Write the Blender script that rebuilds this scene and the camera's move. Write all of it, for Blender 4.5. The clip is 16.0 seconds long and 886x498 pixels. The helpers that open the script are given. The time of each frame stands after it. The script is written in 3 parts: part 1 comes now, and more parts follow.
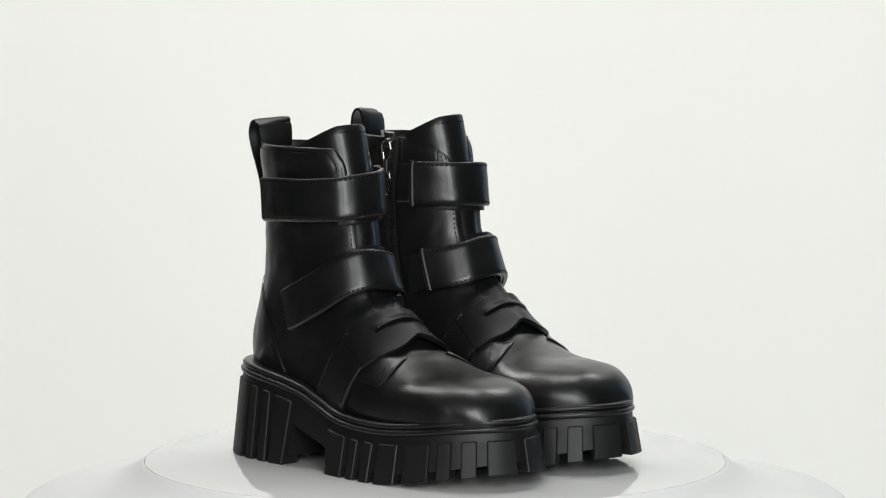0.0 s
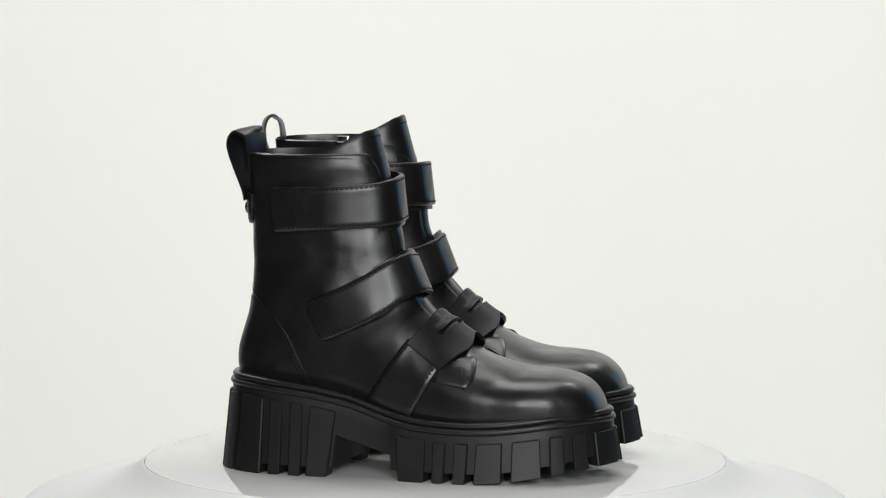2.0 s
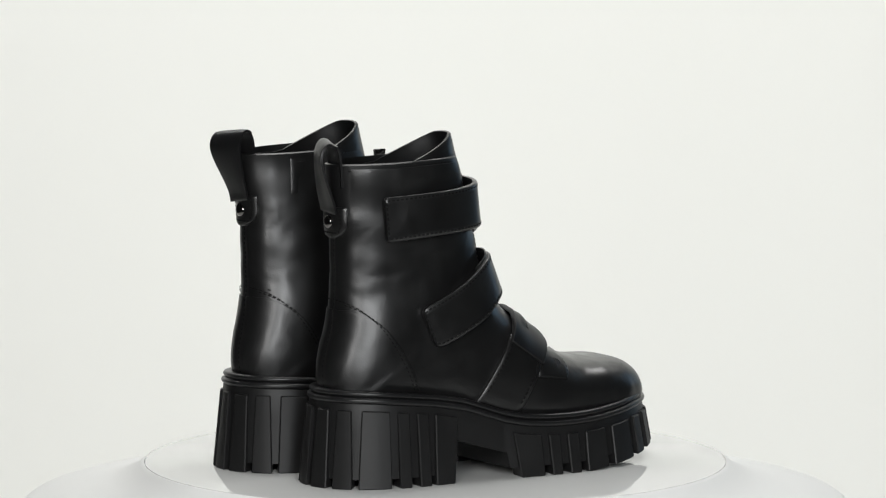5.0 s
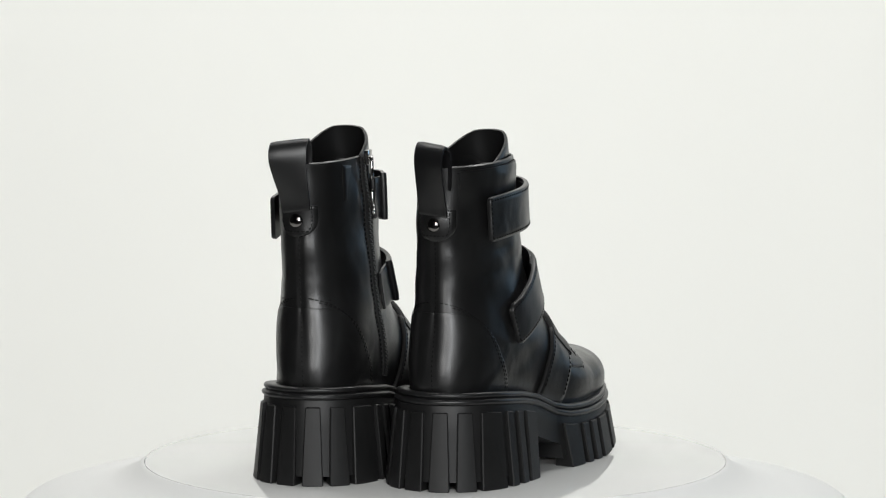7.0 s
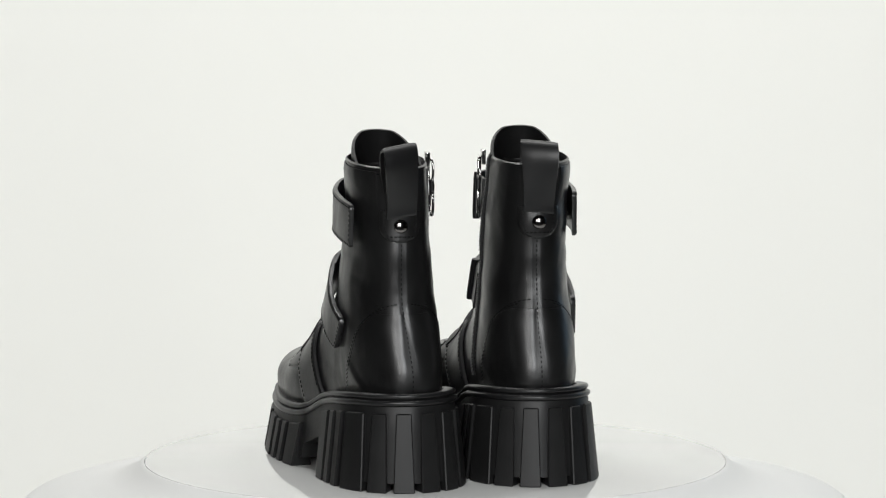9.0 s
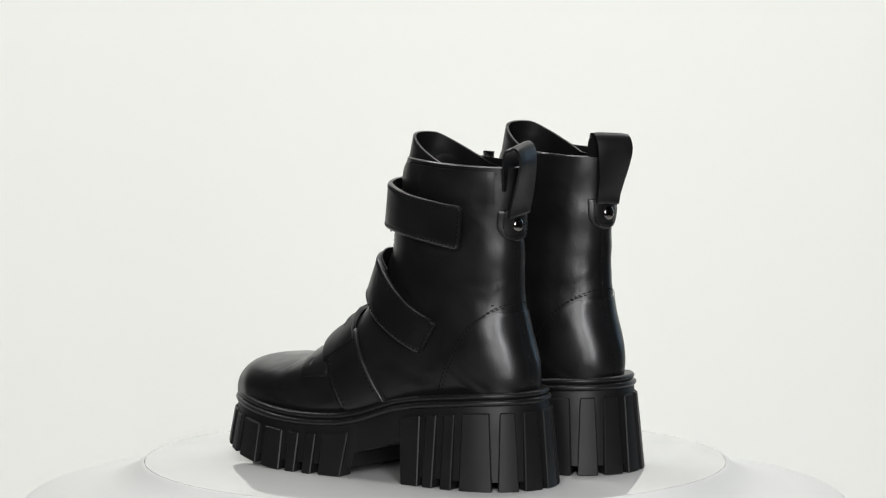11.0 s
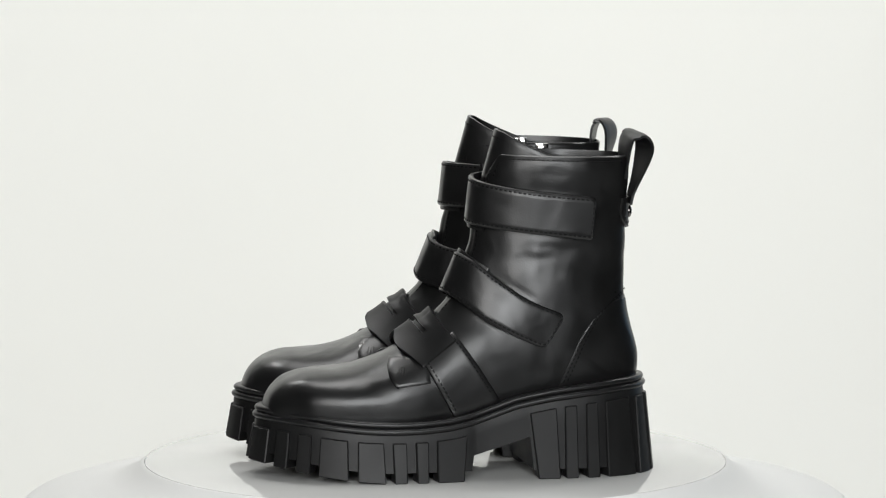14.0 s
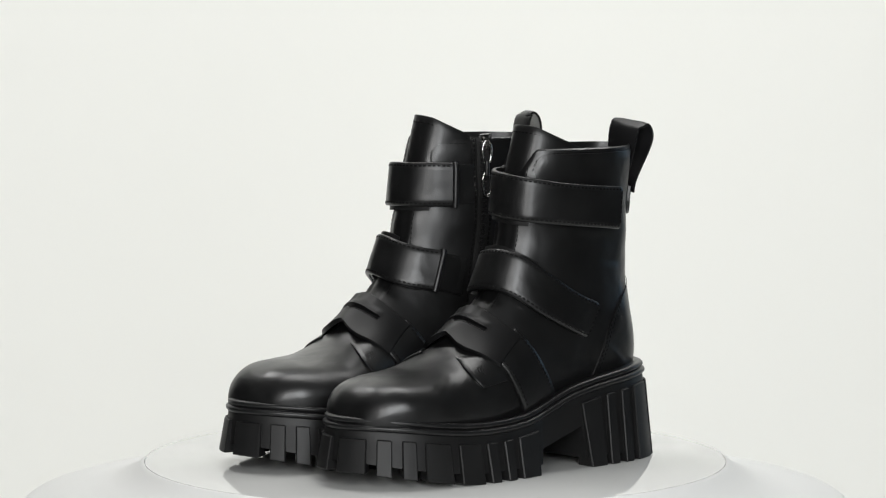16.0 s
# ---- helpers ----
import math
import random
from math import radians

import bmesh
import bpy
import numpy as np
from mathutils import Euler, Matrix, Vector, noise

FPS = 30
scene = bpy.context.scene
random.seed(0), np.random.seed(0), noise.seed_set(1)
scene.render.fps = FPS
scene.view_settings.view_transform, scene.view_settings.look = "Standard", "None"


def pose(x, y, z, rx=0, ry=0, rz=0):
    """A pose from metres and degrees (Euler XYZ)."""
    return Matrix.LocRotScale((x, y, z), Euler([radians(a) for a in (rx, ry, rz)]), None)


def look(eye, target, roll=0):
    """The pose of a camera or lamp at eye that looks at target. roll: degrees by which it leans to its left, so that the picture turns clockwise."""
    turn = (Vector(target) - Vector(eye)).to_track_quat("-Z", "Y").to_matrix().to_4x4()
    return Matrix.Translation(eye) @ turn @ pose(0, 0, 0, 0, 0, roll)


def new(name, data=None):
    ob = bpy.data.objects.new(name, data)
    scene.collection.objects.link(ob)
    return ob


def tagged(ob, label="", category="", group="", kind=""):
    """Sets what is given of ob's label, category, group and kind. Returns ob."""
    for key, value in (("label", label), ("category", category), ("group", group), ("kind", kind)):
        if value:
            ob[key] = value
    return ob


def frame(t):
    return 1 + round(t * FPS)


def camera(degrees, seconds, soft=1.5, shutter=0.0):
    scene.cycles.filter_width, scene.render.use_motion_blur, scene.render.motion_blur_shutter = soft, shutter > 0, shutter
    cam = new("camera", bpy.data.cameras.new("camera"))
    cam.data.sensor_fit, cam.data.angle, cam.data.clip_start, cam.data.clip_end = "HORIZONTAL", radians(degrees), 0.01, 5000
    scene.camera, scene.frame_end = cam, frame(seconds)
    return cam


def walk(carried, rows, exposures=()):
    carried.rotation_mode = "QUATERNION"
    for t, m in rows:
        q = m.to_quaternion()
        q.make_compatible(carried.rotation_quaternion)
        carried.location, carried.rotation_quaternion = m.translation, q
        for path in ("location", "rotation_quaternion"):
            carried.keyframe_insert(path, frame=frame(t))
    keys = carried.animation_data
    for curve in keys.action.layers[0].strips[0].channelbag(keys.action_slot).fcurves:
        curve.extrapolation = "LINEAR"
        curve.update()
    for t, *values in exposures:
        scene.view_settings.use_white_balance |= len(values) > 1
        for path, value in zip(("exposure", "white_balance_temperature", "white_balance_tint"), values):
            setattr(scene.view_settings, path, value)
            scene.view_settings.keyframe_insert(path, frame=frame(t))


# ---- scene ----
from mathutils.bvhtree import BVHTree

# Camera: long lens on a tripod, slightly above the turntable.
cam = camera(9.0, 16.0, soft=1.22)
EYE = pose(0.0056, -4.06, 0.6255, 90 - 6.62, 0, 0)
walk(cam, [(0.0, EYE), (16.0, EYE)])

# The turntable turns at a constant rate.
RATE, T_BACK = 16.68, 8.41


def turn_at(t):
    return pose(0, 0, 0, 0, 0, RATE * (t - T_BACK))


# ---- light ----
world = bpy.data.worlds.new("studio_world")
scene.world = world
world.use_nodes = True
world.node_tree.nodes["Background"].inputs[0].default_value = (0.95, 0.97, 1.0, 1)
world.node_tree.nodes["Background"].inputs[1].default_value = 0.02


def softbox(name, eye, target, sx, sy, power, colour=(1, 1, 1)):
    lamp = bpy.data.lights.new(name, "AREA")
    lamp.shape, lamp.size, lamp.size_y, lamp.energy, lamp.color = "RECTANGLE", sx, sy, power, colour
    ob = new(name, lamp)
    ob.matrix_world = look(eye, target)
    return ob


softbox("softbox_top", (0.0, 0.25, 1.75), (0, 0.0, 0.1), 0.95, 0.7, 12.8, (1.0, 0.995, 0.98))
softbox("softbox_left", (-0.37, -2.2, 0.66), (0, 0, 0.15), 0.36, 1.1, 16.5, (1.0, 0.995, 0.98))
softbox("softbox_right", (0.37, -2.2, 0.72), (0, 0, 0.15), 0.36, 1.2, 25, (0.97, 0.99, 1.0))
softbox("backdrop_lamp_left", (-0.9, 0.95, 1.75), (-0.05, 2.2, 0.5), 0.5, 0.5, 20.2, (1.0, 0.995, 0.98))
softbox("backdrop_lamp_right", (0.9, 0.95, 1.75), (0.25, 2.2, 0.5), 0.5, 0.5, 20.5, (1.0, 0.995, 0.98))
# Unseen blue lamp, added to tint right-facing sides; no window stands there.
softbox("blue_fill_right", (1.5, 1.05, 0.55), (0, 0, 0.15), 0.3, 0.9, 1.5, (0.45, 0.72, 1.0))


# ---- materials ----
def material(name, colour, rough, metal=0.0, grain=0.0, scale=900.0, vary=0.25, blotch=40.0, rough_vary=0.08, spec=0.5, coat=0.0, depth=0.0004, crumple=0.0):
    m = bpy.data.materials.new(name)
    m.use_nodes = True
    nt = m.node_tree
    b = nt.nodes["Principled BSDF"]
    b.inputs["Metallic"].default_value = metal
    b.inputs["Specular IOR Level"].default_value = spec
    b.inputs["Coat Weight"].default_value = coat
    b.inputs["Coat Roughness"].default_value = 0.25
    tc = nt.nodes.new("ShaderNodeTexCoord")
    big = nt.nodes.new("ShaderNodeTexNoise")
    big.inputs["Scale"].default_value, big.inputs["Detail"].default_value = blotch, 5
    nt.links.new(tc.outputs["Object"], big.inputs["Vector"])
    ramp = nt.nodes.new("ShaderNodeMixRGB")
    lo = [c * (1 - vary) for c in colour]
    hi = [min(1, c * (1 + vary)) for c in colour]
    ramp.inputs[1].default_value, ramp.inputs[2].default_value = (*lo, 1), (*hi, 1)
    nt.links.new(big.outputs["Fac"], ramp.inputs[0])
    nt.links.new(ramp.outputs[0], b.inputs["Base Color"])
    mr = nt.nodes.new("ShaderNodeMapRange")
    mr.inputs["To Min"].default_value, mr.inputs["To Max"].default_value = rough - rough_vary, rough + rough_vary
    nt.links.new(big.outputs["Fac"], mr.inputs["Value"])
    nt.links.new(mr.outputs[0], b.inputs["Roughness"])
    if grain > 0:
        fine = nt.nodes.new("ShaderNodeTexVoronoi")
        fine.inputs["Scale"].default_value = scale
        nt.links.new(tc.outputs["Object"], fine.inputs["Vector"])
        soft = nt.nodes.new("ShaderNodeTexNoise")
        soft.inputs["Scale"].default_value, soft.inputs["Detail"].default_value = scale * 0.12, 4
        nt.links.new(tc.outputs["Object"], soft.inputs["Vector"])
        add = nt.nodes.new("ShaderNodeMath")
        add.operation = "MULTIPLY_ADD"
        add.inputs[1].default_value = 0.35
        nt.links.new(fine.outputs["Distance"], add.inputs[0])
        nt.links.new(soft.outputs["Fac"], add.inputs[2])
        bump = nt.nodes.new("ShaderNodeBump")
        bump.inputs["Strength"].default_value, bump.inputs["Distance"].default_value = grain, depth
        nt.links.new(add.outputs[0], bump.inputs["Height"])
        nt.links.new(bump.outputs[0], b.inputs["Normal"])
        if crumple > 0:
            fold = nt.nodes.new("ShaderNodeTexNoise")
            fold.inputs["Scale"].default_value, fold.inputs["Detail"].default_value = 24, 2.4
            fold.inputs["Roughness"].default_value = 0.42
            fold.inputs["Distortion"].default_value = 0.5
            nt.links.new(tc.outputs["Object"], fold.inputs["Vector"])
            wide = nt.nodes.new("ShaderNodeBump")
            wide.inputs["Strength"].default_value, wide.inputs["Distance"].default_value = crumple, 0.004
            nt.links.new(fold.outputs["Fac"], wide.inputs["Height"])
            nt.links.new(wide.outputs[0], bump.inputs["Normal"])
    return m


LEATHER = material("black_leather", (0.0068, 0.0068, 0.007), 0.37, grain=0.3, scale=1000, spec=0.5, coat=0.24, crumple=0.52, rough_vary=0.17)
SMOOTH = material("black_smooth_leather", (0.0065, 0.0065, 0.007), 0.38, grain=0.15, scale=1400)
RUBBER = material("black_rubber", (0.0098, 0.0098, 0.01), 0.47, grain=0.25, scale=1500, spec=0.32, vary=0.35)
WELT = material("black_glossy_rubber", (0.008, 0.008, 0.0085), 0.36, grain=0.1, scale=1500)
MATT = material("black_matt_rubber", (0.0055, 0.0055, 0.0058), 0.44, grain=0.1, scale=1500, spec=0.3)
THREAD = material("black_thread", (0.005, 0.005, 0.005), 0.7, spec=0.2)
LINING = material("black_lining", (0.014, 0.013, 0.013), 0.75, grain=0.4, scale=700)
TAPE = material("black_zip_tape", (0.008, 0.008, 0.008), 0.8, grain=0.5, scale=1500)
GUNMETAL = material("dark_gunmetal", (0.2, 0.19, 0.185), 0.14, metal=1.0, rough_vary=0.04)
METAL = material("polished_gunmetal", (0.55, 0.54, 0.53), 0.12, metal=1.0, rough_vary=0.04)
WHITE = material("white_lacquer", (0.68, 0.685, 0.67), 0.025, vary=0.01, rough_vary=0.012, spec=0.6)
CLOTH = material("white_paper", (0.80, 0.805, 0.79), 0.6, vary=0.015, grain=0.2, scale=300, blotch=6)
PAPER = material("white_backdrop_paper", (0.83, 0.835, 0.80), 0.85, vary=0.012, grain=0.1, scale=200, blotch=2)
WALL = material("studio_wall_paint", (0.05, 0.05, 0.052), 0.9, vary=0.05, blotch=1.5)


# ---- mesh helpers (lengths in millimetres inside the boots) ----
MM = 0.001


def link(name, bm, mat, parent=None, label="", smooth=True, sharp=40):
    me = bpy.data.meshes.new(name)
    bm.to_mesh(me)
    bm.free()
    me.materials.append(mat)
    if smooth:
        me.shade_smooth()
        me.set_sharp_from_angle(angle=radians(sharp))
    ob = new(name, me)
    if parent is not None:
        ob.parent = parent
    if label:
        tagged(ob, label)
    return ob


def inswing(x, y):
    """The last's curve: the forefoot swings towards the inner side, broadens a little and runs on at the toe."""
    t = min(1, max(0, (y - 5) / 90))
    f = t * t * (3 - 2 * t)
    return x * (1 + 0.03 * f) - 6.2 * f, y + 0.0245 * max(0, y)


SHAFT_SET = {1: (0.4, 2.9), -1: (2.0, -4.0)}


def shaft_set(p, side):
    """How the worn-in shaft of each boot stands on its sole: shifted sideways and turned a little."""
    t = min(1, max(0, (p.z - 70) / 80))
    g = t * t * (3 - 2 * t)
    shift, turn = SHAFT_SET[side]
    return p.x + g * (shift + turn * (p.y + 65) / 60), p.y - g * turn / 60 * p.x


def part(name, bm, mat, parent, label="", side=1, sharp=40):
    """A part of a boot, drawn in millimetres for the right foot; side -1 mirrors it."""
    for v in bm.verts:
        x, y = inswing(*shaft_set(v.co, side))
        v.co = Vector((x * side * MM, y * MM, (v.co.z - 0.012 * max(0, v.co.z - 60)) * MM))
    bmesh.ops.recalc_face_normals(bm, faces=bm.faces)
    ob = link(name, bm, mat, parent, label, sharp=sharp)
    if name in ("stitching", "zip_teeth"):
        tagged(ob, kind="stuff")
    return ob


def lerp(x, xs, ys):
    return float(np.interp(x, xs, ys))


def spline(pts, n, closed=False):
    """Points evenly spaced by parameter on a Catmull-Rom curve."""
    p = [np.array(q, float) for q in pts]
    m = len(p)
    out = []
    spans = m if closed else m - 1
    for k in range(n):
        u = k * spans / (n if closed else n - 1)
        i = min(int(u), spans - 1)
        f = u - i
        if closed:
            a, b, c, d = (p[(i + j) % m] for j in (-1, 0, 1, 2))
        else:
            a, b, c, d = p[max(i - 1, 0)], p[i], p[i + 1], p[min(i + 2, m - 1)]
        out.append(0.5 * (2 * b + (c - a) * f + (2 * a - 5 * b + 4 * c - d) * f * f + (3 * b - a - 3 * c + d) * f ** 3))
    return out


def slab(grid, thick, bm=None, out=None):
    """A sheet of the given thickness on a grid of points, raised along its normals (away from `out`'s side if given)."""
    bm = bm or bmesh.new()
    m, n = len(grid), len(grid[0])
    g = [[Vector(p) for p in row] for row in grid]
    up, low = [], []
    for i in range(m):
        ru, rl = [], []
        for j in range(n):
            a = g[min(i + 1, m - 1)][j] - g[max(i - 1, 0)][j]
            b = g[i][min(j + 1, n - 1)] - g[i][max(j - 1, 0)]
            nor = a.cross(b)
            nor = nor.normalized() if nor.length > 1e-9 else Vector((0, 0, 1))
            if out is not None and nor.dot(g[i][j] - Vector(out)) < 0:
                nor = -nor
            edge = 0.7 if (i in (0, m - 1) or j in (0, n - 1)) else 1.0
            h = thick[i][j] if isinstance(thick, list) else thick
            ru.append(bm.verts.new(g[i][j] + nor * h * edge))
            rl.append(bm.verts.new(g[i][j] - nor * 0.4))
        up.append(ru)
        low.append(rl)
    for i in range(m - 1):
        for j in range(n - 1):
            bm.faces.new((up[i][j], up[i + 1][j], up[i + 1][j + 1], up[i][j + 1]))
            bm.faces.new((low[i][j], low[i][j + 1], low[i + 1][j + 1], low[i + 1][j]))
    rim = [(0, j) for j in range(n)] + [(i, n - 1) for i in range(1, m)] + [(m - 1, j) for j in range(n - 2, -1, -1)] + [(i, 0) for i in range(m - 2, 0, -1)]
    for k in range(len(rim)):
        (a, b), (c, d) = rim[k], rim[(k + 1) % len(rim)]
        bm.faces.new((up[a][b], low[a][b], low[c][d], up[c][d]))
    return bm


def rounded_sheet(grid, thick, out=None, bevel=4):
    """slab() whose rows and columns are doubled near the rim so that the edge rolls over tightly."""
    def dense(row, d):
        row = [Vector(p) for p in row]
        first = row[0].lerp(row[1], min(0.45, d / max((row[1] - row[0]).length, 1e-6)))
        last = row[-1].lerp(row[-2], min(0.45, d / max((row[-1] - row[-2]).length, 1e-6)))
        return [row[0], first, *row[1:-1], last, row[-1]]
    rows = [dense(r, 0.8) for r in grid]
    cols = [dense(c, 0.8) for c in zip(*rows)]
    return slab([list(r) for r in zip(*cols)], thick, out=out)


def tube(path, radius, sides=8, closed=False, bm=None, flat=1.0):
    bm = bm or bmesh.new()
    p = [Vector(q) for q in path]
    n = len(p)
    rings = []
    for i in range(n):
        d = (p[(i + 1) % n] - p[i - 1]) if closed else (p[min(i + 1, n - 1)] - p[max(i - 1, 0)])
        d.normalize()
        a = d.cross(Vector((0, 0, 1)) if abs(d.z) < 0.9 else Vector((0, 1, 0))).normalized()
        b = d.cross(a)
        rings.append([bm.verts.new(p[i] + radius * (math.cos(k * math.tau / sides) * a + flat * math.sin(k * math.tau / sides) * b)) for k in range(sides)])
    for i in range(n if closed else n - 1):
        r, s = rings[i], rings[(i + 1) % n]
        for k in range(sides):
            bm.faces.new((r[k], r[(k + 1) % sides], s[(k + 1) % sides], s[k]))
    if not closed:
        bm.faces.new(rings[0][::-1])
        bm.faces.new(rings[-1])
    return bm


def stitches(paths, normals, step=3.5, length=2.4, wide=1.1, high=0.36):
    """Short raised threads along polylines; one normal list a polyline."""
    bm = bmesh.new()
    for path, nors in zip(paths, normals):
        p = [Vector(q) for q in path]
        s = [0.0]
        for a, b in zip(p, p[1:]):
            s.append(s[-1] + (b - a).length)
        k = step / 2
        while k < s[-1]:
            i = max(j for j in range(len(s)) if s[j] <= k)
            i = min(i, len(p) - 2)
            f = (k - s[i]) / max(s[i + 1] - s[i], 1e-6)
            c = p[i].lerp(p[i + 1], f)
            d = (p[i + 1] - p[i]).normalized()
            nn = Vector(nors[i]).normalized()
            w = d.cross(nn).normalized()
            vs = []
            for e, h in ((-0.5, 0.0), (-0.3, 1.0), (0.3, 1.0), (0.5, 0.0)):
                for q in (-0.5, 0.5):
                    vs.append(bm.verts.new(c + d * length * e + w * wide * q + nn * (high * h - 0.1)))
            for a, b, c2, d2 in ((0, 1, 3, 2), (2, 3, 5, 4), (4, 5, 7, 6)):
                bm.faces.new((vs[a], vs[b], vs[c2], vs[d2]))
            bm.faces.new((vs[0], vs[2], vs[4], vs[6]))
            bm.faces.new((vs[1], vs[7], vs[5], vs[3]))
            k += step
    return bm


# ---- the sole's plan and heights ----
PLAN_Y = (-133, -131.5, -127.4, -120.2, -109, -95, -70, -45, -20, 0, 25, 50, 72, 92, 108, 121, 131, 137.5, 140.5, 141.5)
PLAN_LAT = (0, 9.4, 19.4, 28.3, 35.1, 39.8, 41.3, 40.9, 41.0, 43, 47, 49.5, 49.5, 46, 39.5, 31, 21, 11, 4, -3)
PLAN_MED = (0, 9.4, 19.4, 28.3, 35.1, 39.8, 40.8, 38.9, 37.5, 39.5, 45.5, 51, 53, 50, 44.5, 36.5, 27, 17, 9.5, 3)
WELT_Y = (-132, -108, -84, -60, -36, -20, -4, 12, 32, 52, 72, 92, 112, 130, 142)
WELT_Z = (69.5, 68.7, 66.3, 63.5, 59, 53.6, 48.2, 44.6, 43, 42.6, 43.4, 45.5, 48.3, 50, 50.5)


def welt_z(y):
    return lerp(y, WELT_Y, WELT_Z)


def outline(n=44):
    """Loop of plan points: heel to toe on the outer side, back on the inner side, with outward normals."""
    ys = [-133 + 274.5 * (0.5 - 0.5 * math.cos(math.pi * k / n)) for k in range(n + 1)]
    ys = sorted(ys + [-46.5, -44.0, -2.5, -0.5])
    lat = [np.array((lerp(y, PLAN_Y, PLAN_LAT), y)) for y in ys]
    med = [np.array((-lerp(y, PLAN_Y, PLAN_MED), y)) for y in ys]
    pts = lat + med[-2:0:-1]
    m = len(pts)
    sm = pts
    for _ in range(2):
        sm = [0.25 * sm[i - 1] + 0.5 * sm[i] + 0.25 * sm[(i + 1) % m] for i in range(m)]
    lo, hi = min(q[1] for q in sm), max(q[1] for q in sm)
    ends = [-133.3 + (q[1] - lo) / (hi - lo) * 275.1 for q in sm]
    pts = [np.array((sm[i][0], pts[i][1] if 6 < i % (m // 2) < m // 2 - 6 else ends[i])) for i in range(m)]
    nor = []
    for i in range(m):
        d = pts[(i + 1) % m] - pts[i - 1]
        nn = np.array((d[1], -d[0]))
        nor.append(nn / np.linalg.norm(nn))
    for _ in range(2):
        nor = [0.25 * nor[i - 1] + 0.5 * nor[i] + 0.25 * nor[(i + 1) % m] for i in range(m)]
        nor = [q / np.linalg.norm(q) for q in nor]
    return pts, nor


PTS, NOR = outline()
NLOOP = len(PTS)
ARC = [0.0]
for _i in range(NLOOP):
    ARC.append(ARC[-1] + float(np.linalg.norm(PTS[(_i + 1) % NLOOP] - PTS[_i])))


def on_loop(s):
    """Plan point and outward normal at arc length s from the back of the heel, outer side first."""
    s %= ARC[-1]
    i = max(0, int(np.searchsorted(ARC, s, side="right")) - 1)
    i = min(i, NLOOP - 1)
    f = (s - ARC[i]) / max(ARC[i + 1] - ARC[i], 1e-6)
    j = (i + 1) % NLOOP
    n = NOR[i] * (1 - f) + NOR[j] * f
    return PTS[i] * (1 - f) + PTS[j] * f, n / np.linalg.norm(n)


def arc_of(y, medial=False):
    """Arc length at which the outer (or inner) side reaches y."""
    half = max(range(NLOOP), key=lambda i: PTS[i][1])
    rng = range(half, NLOOP) if medial else range(half)
    for i in rng:
        a, b = PTS[i][1], PTS[(i + 1) % NLOOP][1]
        if min(a, b) <= y <= max(a, b) and abs(b - a) > 1e-9:
            return ARC[i] + (y - a) / (b - a) * (ARC[i + 1] - ARC[i])
    return 0.0


def ground_z(y):
    """Underside of the tread: flat heel, flat ball, toe spring."""
    return lerp(y, (-200, 62, 84, 104, 120, 136, 160), (0, 0, 2.2, 5.6, 8.6, 11.8, 14.5))


def body_bottom(y):
    if y < -45:
        return 6.5
    if y < -1.5:
        return lerp(y, (-45, -38, -14, -1.5), (30.5, 28, 21, 17.5))
    return ground_z(y) + 7.0


def flare(z, y):
    """How far the sole's wall leans out below the welt."""
    top = welt_z(y) - 12
    return lerp(z, (0, top), (5.2, 1.2))


